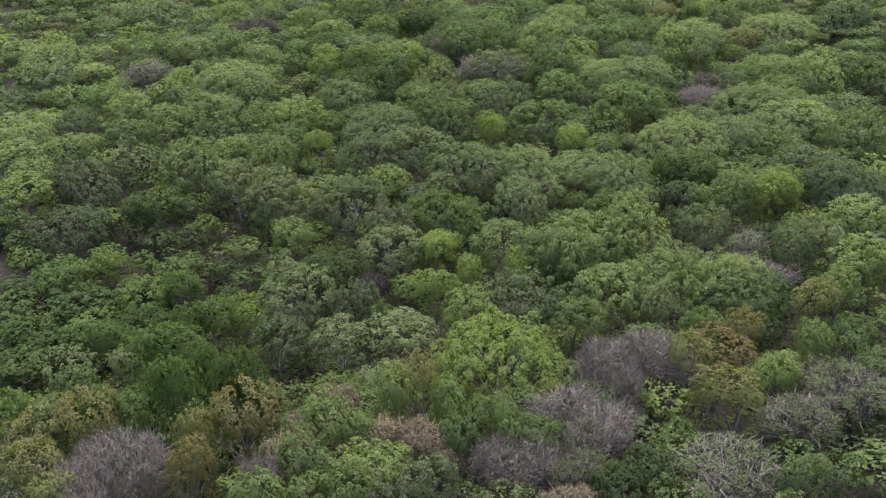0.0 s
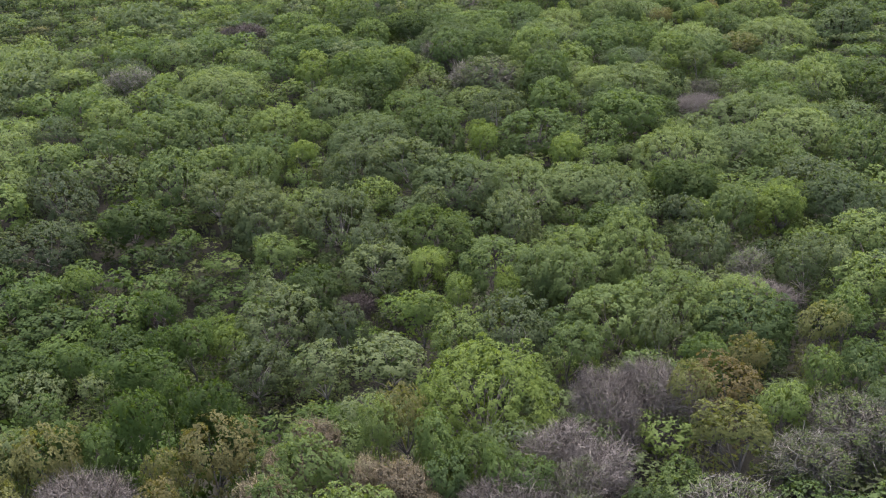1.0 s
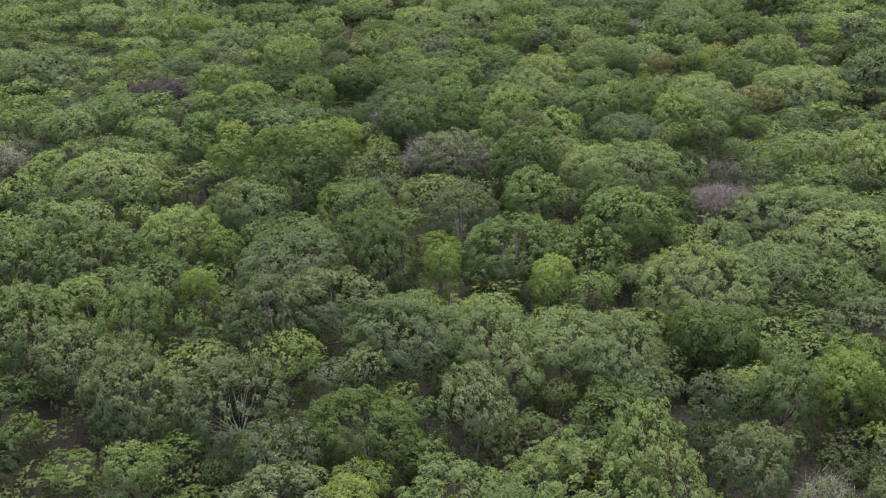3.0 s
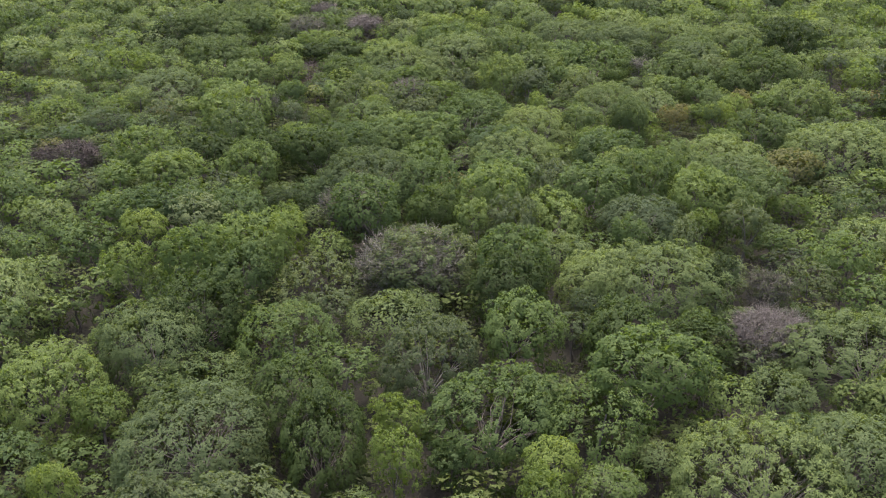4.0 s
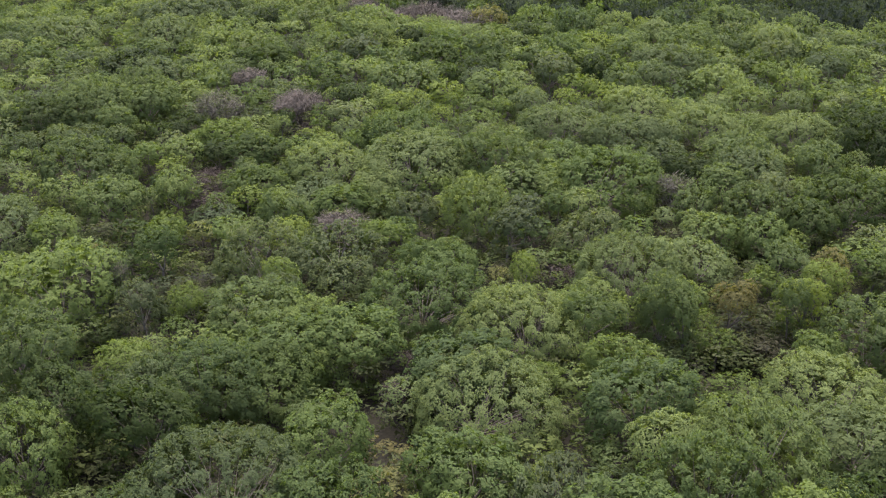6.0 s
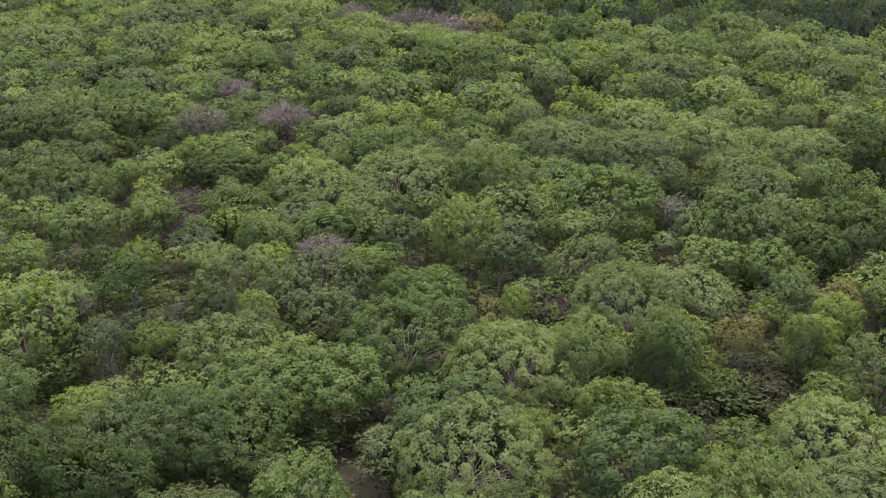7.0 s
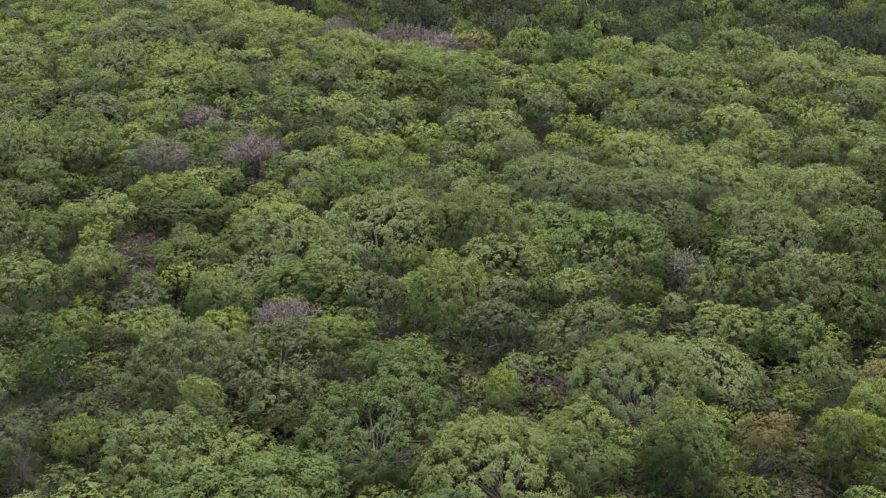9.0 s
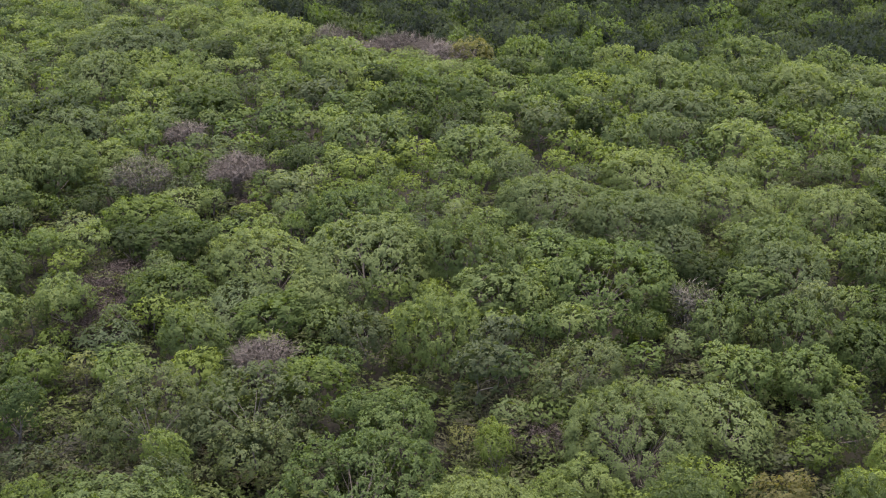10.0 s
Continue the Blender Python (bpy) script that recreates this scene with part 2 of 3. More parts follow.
def crown_tufts(s, rng, half, level):
    """Where the tufts of a domed crown sit and which way they face: rounded lobes leaning on one another, the lowest tufts hanging almost to the ground."""
    deep = min(s["deep"] * 0.84 * half, 0.66 * TALL)
    base = TALL - deep
    many = max(3, int(round(2.6 * half ** 1.25)))
    k = np.arange(many)
    ang, off = k * 2.39996 + rng.uniform(0, 6.28), np.sqrt((k + 0.35) / many) * 0.66
    lobe = np.stack([off * np.cos(ang), off * np.sin(ang)], 1) * half + rng.normal(0, 0.08 * half, (many, 2))
    wide = half * rng.uniform(0.36, 0.50, many) * (1.15 if many < 5 else 1.0)
    top = np.sqrt(np.maximum(0.05, 1 - (np.hypot(*lobe.T) / half) ** 2)) * rng.uniform(0.84, 1.05, many)
    density, radius = TUFT[level] * s["dense"], s["tuft"] * math.sqrt(TUFT[0] / TUFT[level]) ** 0.7
    n = max(8, int(density * 2 * math.pi * half * half * 0.95))
    j = np.arange(n) + 0.5
    high = 1 - 1.6 * j / n
    turn = j * 2.39996 + rng.uniform(0, 6.28)
    flat = np.sqrt(np.maximum(0, 1 - high ** 2))
    way = np.stack([flat * np.cos(turn), flat * np.sin(turn), np.sign(high) * np.abs(high) ** 0.8], 1) + rng.normal(0, 0.05, (n, 3))
    room = np.array((half - 0.8 * radius, half - 0.8 * radius, deep - 0.9 * radius))
    shell = way * room
    # drawn towards the surface of the nearest lobe: a crease between two lobes, a swelling over each
    d = np.hypot(shell[:, None, 0] - lobe[:, 0], shell[:, None, 1] - lobe[:, 1]) / wide
    near = d.argmin(1)
    swell = np.sqrt(np.maximum(0, 1 - np.minimum(d.min(1), 1.0) ** 2))
    rise = 1 + s["lobed"] * (0.40 * swell - 0.30 + 0.35 * (top[near] - 0.8) * (way[:, 2] > 0))
    centre = shell * np.clip(rise, 0.6, 1.12)[:, None] * (1 + rng.normal(0, 0.035, (n, 1))) + (0, 0, base)
    own = np.concatenate([(shell[:, :2] - lobe[near]) / wide[near, None], np.maximum(0.25, swell)[:, None]], 1)
    out = unit(unit(way) + own * 0.5 * s["lobed"] + (0, 0, 0.40))
    centre[:, 2] -= np.maximum(0, base - centre[:, 2]) * max(0.8, (base - 0.4) / (0.6 * room[2]) - 1)
    centre[:, 2] = np.maximum(centre[:, 2], 0.2 + rng.uniform(0, 0.5, n))
    return centre, out, way, radius * rng.uniform(0.65, 1.30, n), base


def crown_leaves(kind, rng, half, level, share=1.0):
    """The foliage of a crown: leaves laid over its tufts."""
    s = SPECIES[kind]
    centre, out, way, radii, base = crown_tufts(s, rng, half, level)
    n = len(centre)
    leaf = s["leaf"] * LEAF[level]
    area = 2 * math.pi * half * half * 1.06
    count = int(s["cover"] * share * area / (0.5 * leaf * leaf * s["wide"]))
    shown = radii**2 * np.where(way[:, 2] < -0.1, 0.62, 1.0)
    pick = rng.choice(n, count, p=shown / shown.sum())
    d = unit(rng.normal(0, 1, (count, 3)) + out[pick] * 1.1 + (0, 0, 0.2))
    reach = rng.uniform(0.55, 1.10, (count, 1)) ** 0.5
    inner = rng.uniform(size=(count, 1)) < 0.10  # larger leaves deeper in close the crown
    reach = np.where(inner, 0.1, reach)
    at = centre[pick] + (d + out[pick] * (d * out[pick]).sum(1, keepdims=True) * (s["tall"] - 1)) * reach * radii[pick, None]
    at = np.where(inner, at - out[pick] * 0.12, at)
    big = np.where(inner, 2.2 if half > 1.0 else 1.2, 1.0)
    return leaf_cloud(rng, at, unit(d + out[pick] * s["smooth"]), leaf * big, leaf * s["wide"] * big, 0.45), centre, base


def leafy_tree(kind, seed, half, level):
    s, rng = SPECIES[kind], np.random.default_rng(seed)
    leaves, centre, base = crown_leaves(kind, rng, half, level)
    crown = quad_mesh("crown", *leaves[:2], LEAVES[kind], leaves[2])
    fork = np.array((rng.normal(0, 0.2), rng.normal(0, 0.2), base * 0.55))
    pieces = [tube(bent(rng, (0, 0, -0.4), fork, 0.07), (0.10, 0.085, 0.07, 0.06), 6)]
    for c in centre[centre[:, 2] > base][:: (7, 10, 14)[level]]:
        pieces.append(tube(bent(rng, fork, c * (0.94, 0.94, 0.96), 0.2, 3), (0.040, 0.022, 0.006), 3))
    return quad_mesh("trunk", *joined(pieces), s["bark"]), crown


def bare_tree(kind, seed, half, level):
    """A leafless tree: trunk, crooked limbs and a domed haze of twigs fanning out of every branch end."""
    rng = np.random.default_rng(seed)
    centre, out, _, radii, _ = crown_tufts(SPECIES["bare"], rng, half, level)
    upper = centre[:, 2] > 0.30 * TALL
    centre, out, radii = centre[upper], out[upper], radii[upper]
    stout = 1.5 if kind == "pale" else 1.0
    fork = np.array((rng.normal(0, 0.2), rng.normal(0, 0.2), TALL * 0.28))
    wood = [tube(bent(rng, (0, 0, -0.4), fork, 0.07), (0.15, 0.13, 0.12, 0.11), 6)]
    for c in centre[:: (2, 3, 4)[level] if kind == "pale" else (4, 5, 7)[level]]:
        inner = c * (0.9, 0.9, 0.94)
        limb = bent(rng, fork, inner, 0.22, 5)
        wood.append(tube(limb, np.array((0.046, 0.036, 0.028, 0.019, 0.010)) * stout, 4))
        for j in range(3):
            start = limb[2 + j % 3]
            end = start + unit(rng.normal(0, 0.8, 3) + unit(inner - fork) * 0.9 + (0, 0, 0.3)) * rng.uniform(0.5, 1.0)
            wood.append(tube(bent(rng, start, end, 0.10, 4), np.array((0.020, 0.016, 0.012, 0.007)) * stout, 3))
    many = int((150, 80, 36)[level] * (0.5 if kind == "pale" else 1.0))
    pick = np.repeat(np.arange(len(centre)), many)
    m = len(pick)
    root = centre[pick] + out[pick] * rng.uniform(-0.9, 0.5, (m, 1)) * radii[pick, None] + rng.normal(0, 0.15, (m, 3))
    fan = unit(out[pick] * 0.8 + rng.normal(0, 0.75, (m, 3)))
    tip = root + fan * rng.uniform(0.22, 0.60, (m, 1)) * (0.7 if kind == "tan" else 1.0)
    verts, faces = blades(rng, root, tip, (0.011, 0.018, 0.030)[level] * (stout if kind != "tan" else 1.6))
    soft = np.repeat(unit(out[pick] + rng.normal(0, 0.45, (m, 3))), 3, 0)
    return quad_mesh("trunk", *joined(wood), BARE[kind]), quad_mesh("crown", verts, faces, BARE[kind], soft)


LOOKS = {
    "green": ("broadleaf_tree", "broad domed forest tree with mid-green leaves"),
    "deep": ("low_green_tree", "low domed forest tree with deep vivid green leaves"),
    "light": ("pale_leaved_tree", "loose-crowned forest tree with pale fresh green leaves"),
    "fine": ("feathery_tree", "soft smooth-domed forest tree with fine feathery leaves"),
    "grey": ("grey_leaved_tree", "thin-crowned tree with grey-green leaves and pale branches"),
    "bright": ("young_tree", "small forest tree with bright yellow-green leaves"),
    "dark": ("dark_tree", "dense forest tree with dark green leaves"),
    "evergreen": ("evergreen_tree", "tall dense tree with dark bluish green leaves"),
    "rust": ("yellowing_tree", "forest tree with yellowing and rusty brown leaves"),
    "pale": ("bare_tree", "almost leafless tree with pale twisted branches and sparse olive leaves"),
    "dead": ("bare_tree", "leafless tree with a haze of mauve-brown twigs"),
    "dusk": ("bare_bush", "low leafless thicket of dark mauve-brown twigs"),
    "tan": ("withered_tree", "dying tree with withered tan leaves and bare twigs"),
}
built = {}


def detail(x, y):
    """How finely a tree is built, by how near the flight line passes it."""
    d = max(31, y - 90, (x - 3) / 0.31, (-x - 3) / 0.51)
    return 0 if d < 40 else 1 if d < 74 else 2


def plant(kind, variant, x, y, half, tall, turn):
    """Set one tree: half its crown's width and its height in metres."""
    level = detail(x, y)
    size = min(SIZES, key=lambda v: abs(v - half))
    wide = 0.86 + 0.1 * (variant + 1)
    key = (kind, variant, size, level)
    g = float(ground_height(np.float64(x), np.float64(y)))
    m = Matrix.LocRotScale((x, y, g), Euler((0, 0, turn)), (half * wide / size, half / wide / size, tall / TALL))
    if key in built:
        return copy_thing(built[key], m)
    name, label = LOOKS[kind]
    ob = built[key] = new(name)
    seed = 1000 + 100 * sorted(LOOKS).index(kind) + 10 * variant + SIZES.index(size)
    wood, top = (bare_tree if kind in BARE else leafy_tree)(kind, seed, size, level)
    part("trunk", wood, ob)
    part("crown", top, ob, "haze of bare twigs" if kind in BARE else "")
    if kind in ("pale", "tan"):
        sort, share, words = ("scrub", 1.25, "sparse olive leaves") if kind == "pale" else ("wither", 1.5, "withered tan leaves")
        leaves = crown_leaves(sort, np.random.default_rng(seed), size, min(level, 1), share)[0]
        part("leaves", quad_mesh("leaves", *leaves[:2], LEAVES[sort], leaves[2]), ob, words)
    ob.matrix_basis = m
    return tagged(ob, label, "tree", name.replace("_", " ") + "s of the dry forest")


# ---- marked trees: place, half the crown width, height ----
MARKED = {}
MARKED["green", "near"] = [
    (-10.1, 29.3, 1, 4.3), (-3.7, 33.3, 1, 4.3), (-2, 33.6, 1, 4.1), (-0.9, 33.6, 1, 4), (-4.4, 35.3, 1.3, 4.4),
    (-11.8, 35.7, 1, 4.8), (8.7, 39.6, 1.3, 3.9), (10.7, 43, 1.2, 4), (6.2, 44, 1.2, 4.1), (12.7, 44.4, 1.5, 4.1),
    (8.8, 48.9, 2.3, 4.3), (13.3, 49.8, 1.5, 4.2), (-6.9, 49.8, 1.5, 4.2), (-36, 62.8, 2.2, 3.6), (-2.4, 78.3, 3.1, 4.2),
    (-21.7, 79.2, 2.6, 4), (3.9, 81.2, 2.3, 4.7), (-1.6, 84.2, 2.2, 4.8), (-15.8, 89.3, 1.9, 4.5), (-18.3, 89.9, 1.9, 4.7),
    (-1.9, 91, 1.8, 4.3), (-15.9, 92, 1.9, 4.6),
]
MARKED["green", "next"] = [
    (4.1, 95.5, 1.4, 4.5), (-10.4, 96.3, 2, 4.6), (-22.4, 97, 2.4, 3.8), (-18.3, 97.3, 2, 3.8), (0.2, 99.1, 1.9, 3.9),
    (-3.5, 100.6, 2, 4.3), (2.3, 102.8, 2.3, 4.1), (-7.6, 103, 2.5, 4.5), (9.1, 103, 2.1, 4.3), (-24.4, 104, 2.1, 3.7),
    (10.8, 105.1, 1.7, 4.2), (-19.7, 106.1, 2.6, 3.5), (5.7, 106.2, 3.1, 4.5), (-2.8, 106.5, 2.2, 4), (-8.3, 108.1, 1.7, 4.1),
    (-27.5, 108.3, 2.6, 4), (-14.6, 112.7, 3.1, 3.6), (3.7, 113.1, 2.3, 4.4), (-4.1, 116.2, 2.4, 3.5), (-12.2, 116.7, 2.1, 3.5),
    (3.4, 117.6, 1.7, 3.4), (-9, 118.3, 2.3, 3.4),
]
MARKED["green", "middle"] = [
    (-11.8, 118.8, 3.6, 3.5), (12.9, 119.9, 1.5, 3.5), (-24.8, 121.3, 3.3, 4.8), (-13, 122, 1.2, 3.8), (-6.3, 123.9, 3.6, 4),
    (18.1, 124.1, 2.1, 3.4), (-14.2, 125, 1.2, 3.8), (-25.4, 126.4, 2.1, 3.7), (-21.9, 127.7, 1.5, 4), (-5.4, 129.1, 1.8, 3.3),
    (-7.1, 129.9, 1.6, 3.4), (10.3, 134, 1.4, 3.5), (12.8, 134.7, 1.7, 3.6), (-13.4, 140, 2, 3.6), (4.3, 143.7, 4, 4.1),
    (1.5, 146.9, 2.2, 4.1), (-10.6, 152.7, 3.6, 4.1), (1.6, 180.4, 2.5, 4.2), (3.1, 194.2, 2.6, 4.7), (-19.8, 195.8, 3.3, 4.2),
    (13.8, 196, 2.1, 4.9), (-1, 201.7, 3.5, 5.2),
]
MARKED["deep", "all"] = [
    (-16.8, 35.1, 1.2, 5), (-22.4, 35.1, 1, 4.9), (-15.5, 35.3, 1, 5.1), (-18.8, 35.6, 1, 5), (-13, 36, 1, 5),
    (-14.6, 36.8, 1, 5.1), (-18.7, 42.8, 1.6, 4.1), (-26.6, 43.4, 1.6, 3), (-25.5, 45.3, 1.8, 3.2), (-22.9, 45.4, 1.3, 3.3),
    (-19.1, 46.3, 1.2, 4), (-27.6, 46.5, 1.6, 3.4), (-28.9, 46.7, 1.3, 3.4), (-17.8, 46.8, 1.5, 4.1), (-25.6, 47.6, 1.8, 3.4),
    (-21.9, 47.9, 2, 3.6), (-25.5, 48.8, 2, 3.5), (-30.4, 49.6, 1.3, 3.7), (-26.9, 50.5, 1.6, 3.7), (-23.5, 51.1, 1.9, 3.7),
    (-21, 51.1, 1.5, 3.6), (-30.2, 52, 1.4, 3.7), (-28.7, 52.3, 1.5, 3.8),
]
MARKED["tan", "all"] = [
    (0.4, 29.7, 1, 3.8), (-9.9, 32.2, 1, 4.5), (-4.4, 32.5, 1, 4.3), (-5.2, 32.9, 1, 4.5), (-6.8, 33.9, 1.1, 4.6),
    (-9.9, 34.6, 1, 4.7), (-9.1, 36.5, 1.3, 4.9),
]
MARKED["rust", "all"] = [
    (-17.7, 29.3, 1, 4.4), (-13.2, 31, 1.2, 4.5), (-19.8, 31.4, 1.3, 4.5), (-13.7, 32.9, 1, 4.7), (-20.6, 33.6, 1.4, 4.8),
    (-18.7, 34, 1.4, 4.8), (-12.3, 34.4, 1.6, 4.8), (6.2, 36.2, 1.2, 4), (-5.9, 37, 1, 4.6), (5.1, 40, 1, 4.1),
    (6.4, 41.1, 1.6, 3.9), (7.9, 43.6, 1, 4.1), (11.8, 47.8, 1.2, 3.8), (16.9, 115.1, 2.2, 3.6), (9.6, 124.1, 1.2, 3.4),
    (15.5, 128.7, 1.2, 4), (-6.4, 198, 2.2, 4.9),
]
MARKED["dead", "all"] = [
    (-16.6, 28.9, 1, 4.4), (-10.5, 30.5, 1, 4.4), (-17.4, 30.6, 1, 4.5), (-16.2, 31.9, 1.9, 4.7), (-1.5, 32.6, 1.7, 4),
    (1.6, 34.8, 1.5, 3.9), (0.1, 36.8, 1.2, 4.1), (1.8, 39.3, 1.7, 4.1), (4, 40.6, 1.9, 4), (10.3, 53.5, 1.2, 3.9),
    (10.1, 86.9, 1.9, 4), (-12.7, 134.1, 1.3, 4.1), (-12.8, 135.1, 1.5, 4.2), (-21.3, 159.6, 1.6, 3.9), (-21, 161.3, 2.3, 3.9),
    (-27.1, 168.5, 1.8, 3.9), (-9.1, 198.5, 3.2, 4.7), (-18.2, 201.6, 2.4, 4.4), (-14.5, 203.2, 4, 5.1), (-11.4, 206.3, 3.5, 5.2),
    (-22.6, 206.3, 2.5, 4.6),
]
MARKED["dusk", "all"] = [
    (-24.6, 52.7, 1.2, 3.8), (-10.9, 52.8, 1.1, 4.3), (-22.3, 52.9, 1.3, 3.6), (-23, 53.4, 1.3, 3.7), (15.6, 107.4, 1.3, 4.2),
    (-33.1, 108.3, 2.1, 4.3), (15.6, 110.8, 1.2, 4), (-6.5, 115.7, 1.2, 3.5), (-6.8, 117.7, 1, 3.4), (0.4, 130, 1.8, 3.2),
    (3.9, 130.4, 1.2, 4.2), (-22.4, 141, 2.2, 3.9), (-24.7, 144, 1.8, 4.1), (-24, 146.1, 2.2, 4.1), (11.1, 146.5, 1.2, 4),
    (-19.9, 158.1, 1.3, 3.5), (-27.8, 163, 1.2, 3.1), (-18.9, 164.7, 1.3, 3.4), (-24.4, 172.5, 1.4, 3.1), (-16.4, 206.4, 3.1, 5.2),
    (11.7, 208.3, 2.9, 5.2), (21.4, 209.5, 3.2, 5.2), (-21.7, 212.4, 3.3, 5.2), (17.2, 213.8, 4, 5.2),
]
MARKED["pale", "all"] = [
    (0.6, 31.8, 1, 3.9), (5.8, 32.6, 2, 3.7), (0.7, 33.8, 1, 3.9), (9.4, 36.4, 1.2, 3.7), (8.8, 36.9, 1.5, 3.8),
    (11.3, 39, 1.9, 3.7), (9.7, 56.2, 1.5, 4), (-37.3, 88.2, 1.9, 4.3), (11, 91.7, 1.3, 4), (-7.4, 92.8, 2.8, 3.9),
    (-11, 98.4, 1, 4.2), (-12.4, 98.5, 1.4, 4.1), (-23, 122.5, 1.2, 4.6), (8.4, 140.8, 1.2, 3.8), (-27.2, 158.9, 2.3, 3.9),
    (-27.7, 170.8, 1.5, 3),
]
MARKED["grey", "near"] = [
    (-5.5, 29, 1, 4.1), (-4.6, 30.4, 1.1, 4.2), (8.3, 31.9, 1, 3.7), (-20.3, 34.6, 1.3, 4.9), (-24.4, 43.6, 1.7, 3.1),
    (-21.2, 43.8, 1.3, 3.5), (-10.9, 44.6, 1.6, 4.3), (-7.8, 45.1, 1.6, 3.8), (-14, 45.7, 1.7, 4.1), (4.4, 47.1, 1.3, 4.4),
    (-2.3, 48, 2.3, 4.6), (-10.8, 49.1, 1.7, 4.3), (-14.3, 50.2, 2.1, 4), (-15.7, 52.8, 1.5, 4.3), (-10.1, 55.9, 2.1, 4.3),
    (12.5, 56.2, 1.9, 4.1), (14.2, 56.2, 1.3, 4.1), (-10.7, 58.5, 2.3, 4.3),
]
MARKED["grey", "next"] = [
    (7.6, 58.5, 2.1, 4.1), (-31.4, 59.1, 2.6, 3.3), (-3.2, 62.2, 1.9, 4.1), (6.8, 62.7, 1.6, 4.1), (-13.9, 62.9, 2.9, 4.3),
    (-18.6, 63.1, 2.6, 4.2), (-19.3, 64.1, 2.6, 4.2), (-32.9, 65.2, 3.2, 4.3), (-22.3, 65.4, 2.3, 4.2), (15.6, 69.9, 3.1, 4),
    (-14.1, 70.1, 2.6, 4.3), (-10.7, 70.2, 2.4, 4.5), (-5.5, 82, 2.6, 4.2), (-46.5, 87.4, 2.4, 4.2), (-6.7, 91.9, 3.3, 4),
    (-39.6, 93.7, 2.4, 4.5), (7.1, 95.3, 1.4, 4.5), (-20.2, 95.9, 1.5, 3.9),
]
MARKED["grey", "middle"] = [
    (-2.4, 96.8, 2.1, 4.5), (11, 99.5, 1.5, 4.1), (0.3, 104.9, 1.9, 4.1), (-20.2, 120.1, 1.6, 4), (-13.8, 123.3, 1.4, 3.8),
    (-16.2, 128.7, 2.6, 4.2), (-12.1, 130, 2.7, 4.2), (-2, 133, 1.5, 4.4), (2.6, 134.1, 2.5, 4.3), (-1.7, 136.4, 1.4, 3.5),
    (-8.3, 137.7, 1.7, 3.5), (14.8, 141.1, 1.2, 3.9), (-16.2, 156.8, 1.6, 3.6), (0.7, 171.5, 2.2, 4.3), (-41.4, 175.8, 1.6, 3.4),
    (22.6, 179.3, 2, 4.4), (-19.3, 181.5, 2.3, 3.5),
]
MARKED["light", "near"] = [
    (-8.3, 29.3, 1, 4.2), (-7.2, 29.8, 1, 4.3), (-6.6, 31, 1.3, 4.4), (-9.2, 31.3, 1.1, 4.4), (-8.6, 33.5, 1.3, 4.7),
    (-6.6, 36, 1.1, 4.7), (0.7, 45, 1.6, 4.4), (-4.5, 47.3, 1.7, 4.4), (2.4, 49.5, 2.3, 4.4), (8.2, 50.6, 2.6, 4.3),
    (5.2, 51, 2.6, 4.3), (0.2, 53.1, 2.1, 4.4), (-1.4, 53.5, 2.1, 4.3), (15.5, 54.7, 1.8, 4), (-3.4, 55.5, 1.9, 4),
    (1, 56.4, 3.5, 4.1), (-16.5, 57.4, 1.6, 4.1), (3.8, 58.3, 2.8, 4.1), (16.9, 61, 2.1, 4), (9.8, 63.5, 1.9, 4),
    (-26.1, 68.2, 2.9, 4.4), (-39.1, 68.3, 2.2, 3.7), (-20.8, 68.7, 2.6, 4.3),
]
MARKED["light", "next"] = [
    (-36.3, 69.8, 2.3, 3.7), (-24.1, 71, 1.2, 4), (-32.6, 72.4, 1.5, 4.4), (-30.2, 75.3, 2.6, 4.2), (-25.8, 76, 2.6, 4.1),
    (20.4, 76.5, 2.6, 4.3), (-29.2, 78.5, 1.5, 4.1), (-35.5, 79.4, 1.9, 4), (-4.5, 95.6, 1.3, 4.6), (21, 95.9, 3.2, 4.3),
    (11, 102.4, 1.3, 4.3), (13.6, 106, 1.6, 4.2), (8.4, 109.5, 3.3, 4.6), (-22.3, 112.7, 2.1, 4.9), (-14.3, 120.1, 2.3, 3.8),
    (2.1, 120.9, 1.4, 4.2), (6.5, 121.7, 1.2, 4.5), (16, 121.8, 2.8, 4.2), (5.8, 122.4, 1.8, 4.5), (12.5, 123.9, 1.2, 4.3),
    (2.4, 125, 1.6, 3.3), (13.3, 129.8, 1.4, 3.5), (20.9, 131.2, 2.8, 3.6),
]
MARKED["light", "middle"] = [
    (9.2, 134.5, 1.3, 3.5), (-16.6, 135.8, 1.9, 4.3), (-4.3, 136.9, 2.5, 4.6), (-28.3, 137, 2.4, 4.1), (13.3, 138.5, 2.6, 3.6),
    (9.6, 138.9, 1.9, 3.8), (-24.8, 139.3, 1.2, 4), (16.6, 141.5, 1.2, 3.9), (-1.7, 142.2, 2.3, 3.8), (11.9, 142.7, 1.6, 3.9),
    (-33.1, 143.8, 3.6, 4.3), (-3.5, 145.7, 3.5, 4.3), (19, 146.2, 2, 4.4), (-26.6, 147.5, 1.4, 3.7), (13.8, 148.8, 2.2, 4.2),
    (-8.4, 149.9, 1.7, 3.8), (-33.7, 153.1, 1.3, 3.9), (-37.6, 156.7, 3.4, 4.4), (-33, 158, 2.3, 4.5), (-37.4, 158.1, 3.3, 4.4),
    (-33.6, 160.6, 2.3, 4.4), (-27.3, 161.7, 1.3, 3.1), (-35.1, 161.8, 2.5, 4.4),
]
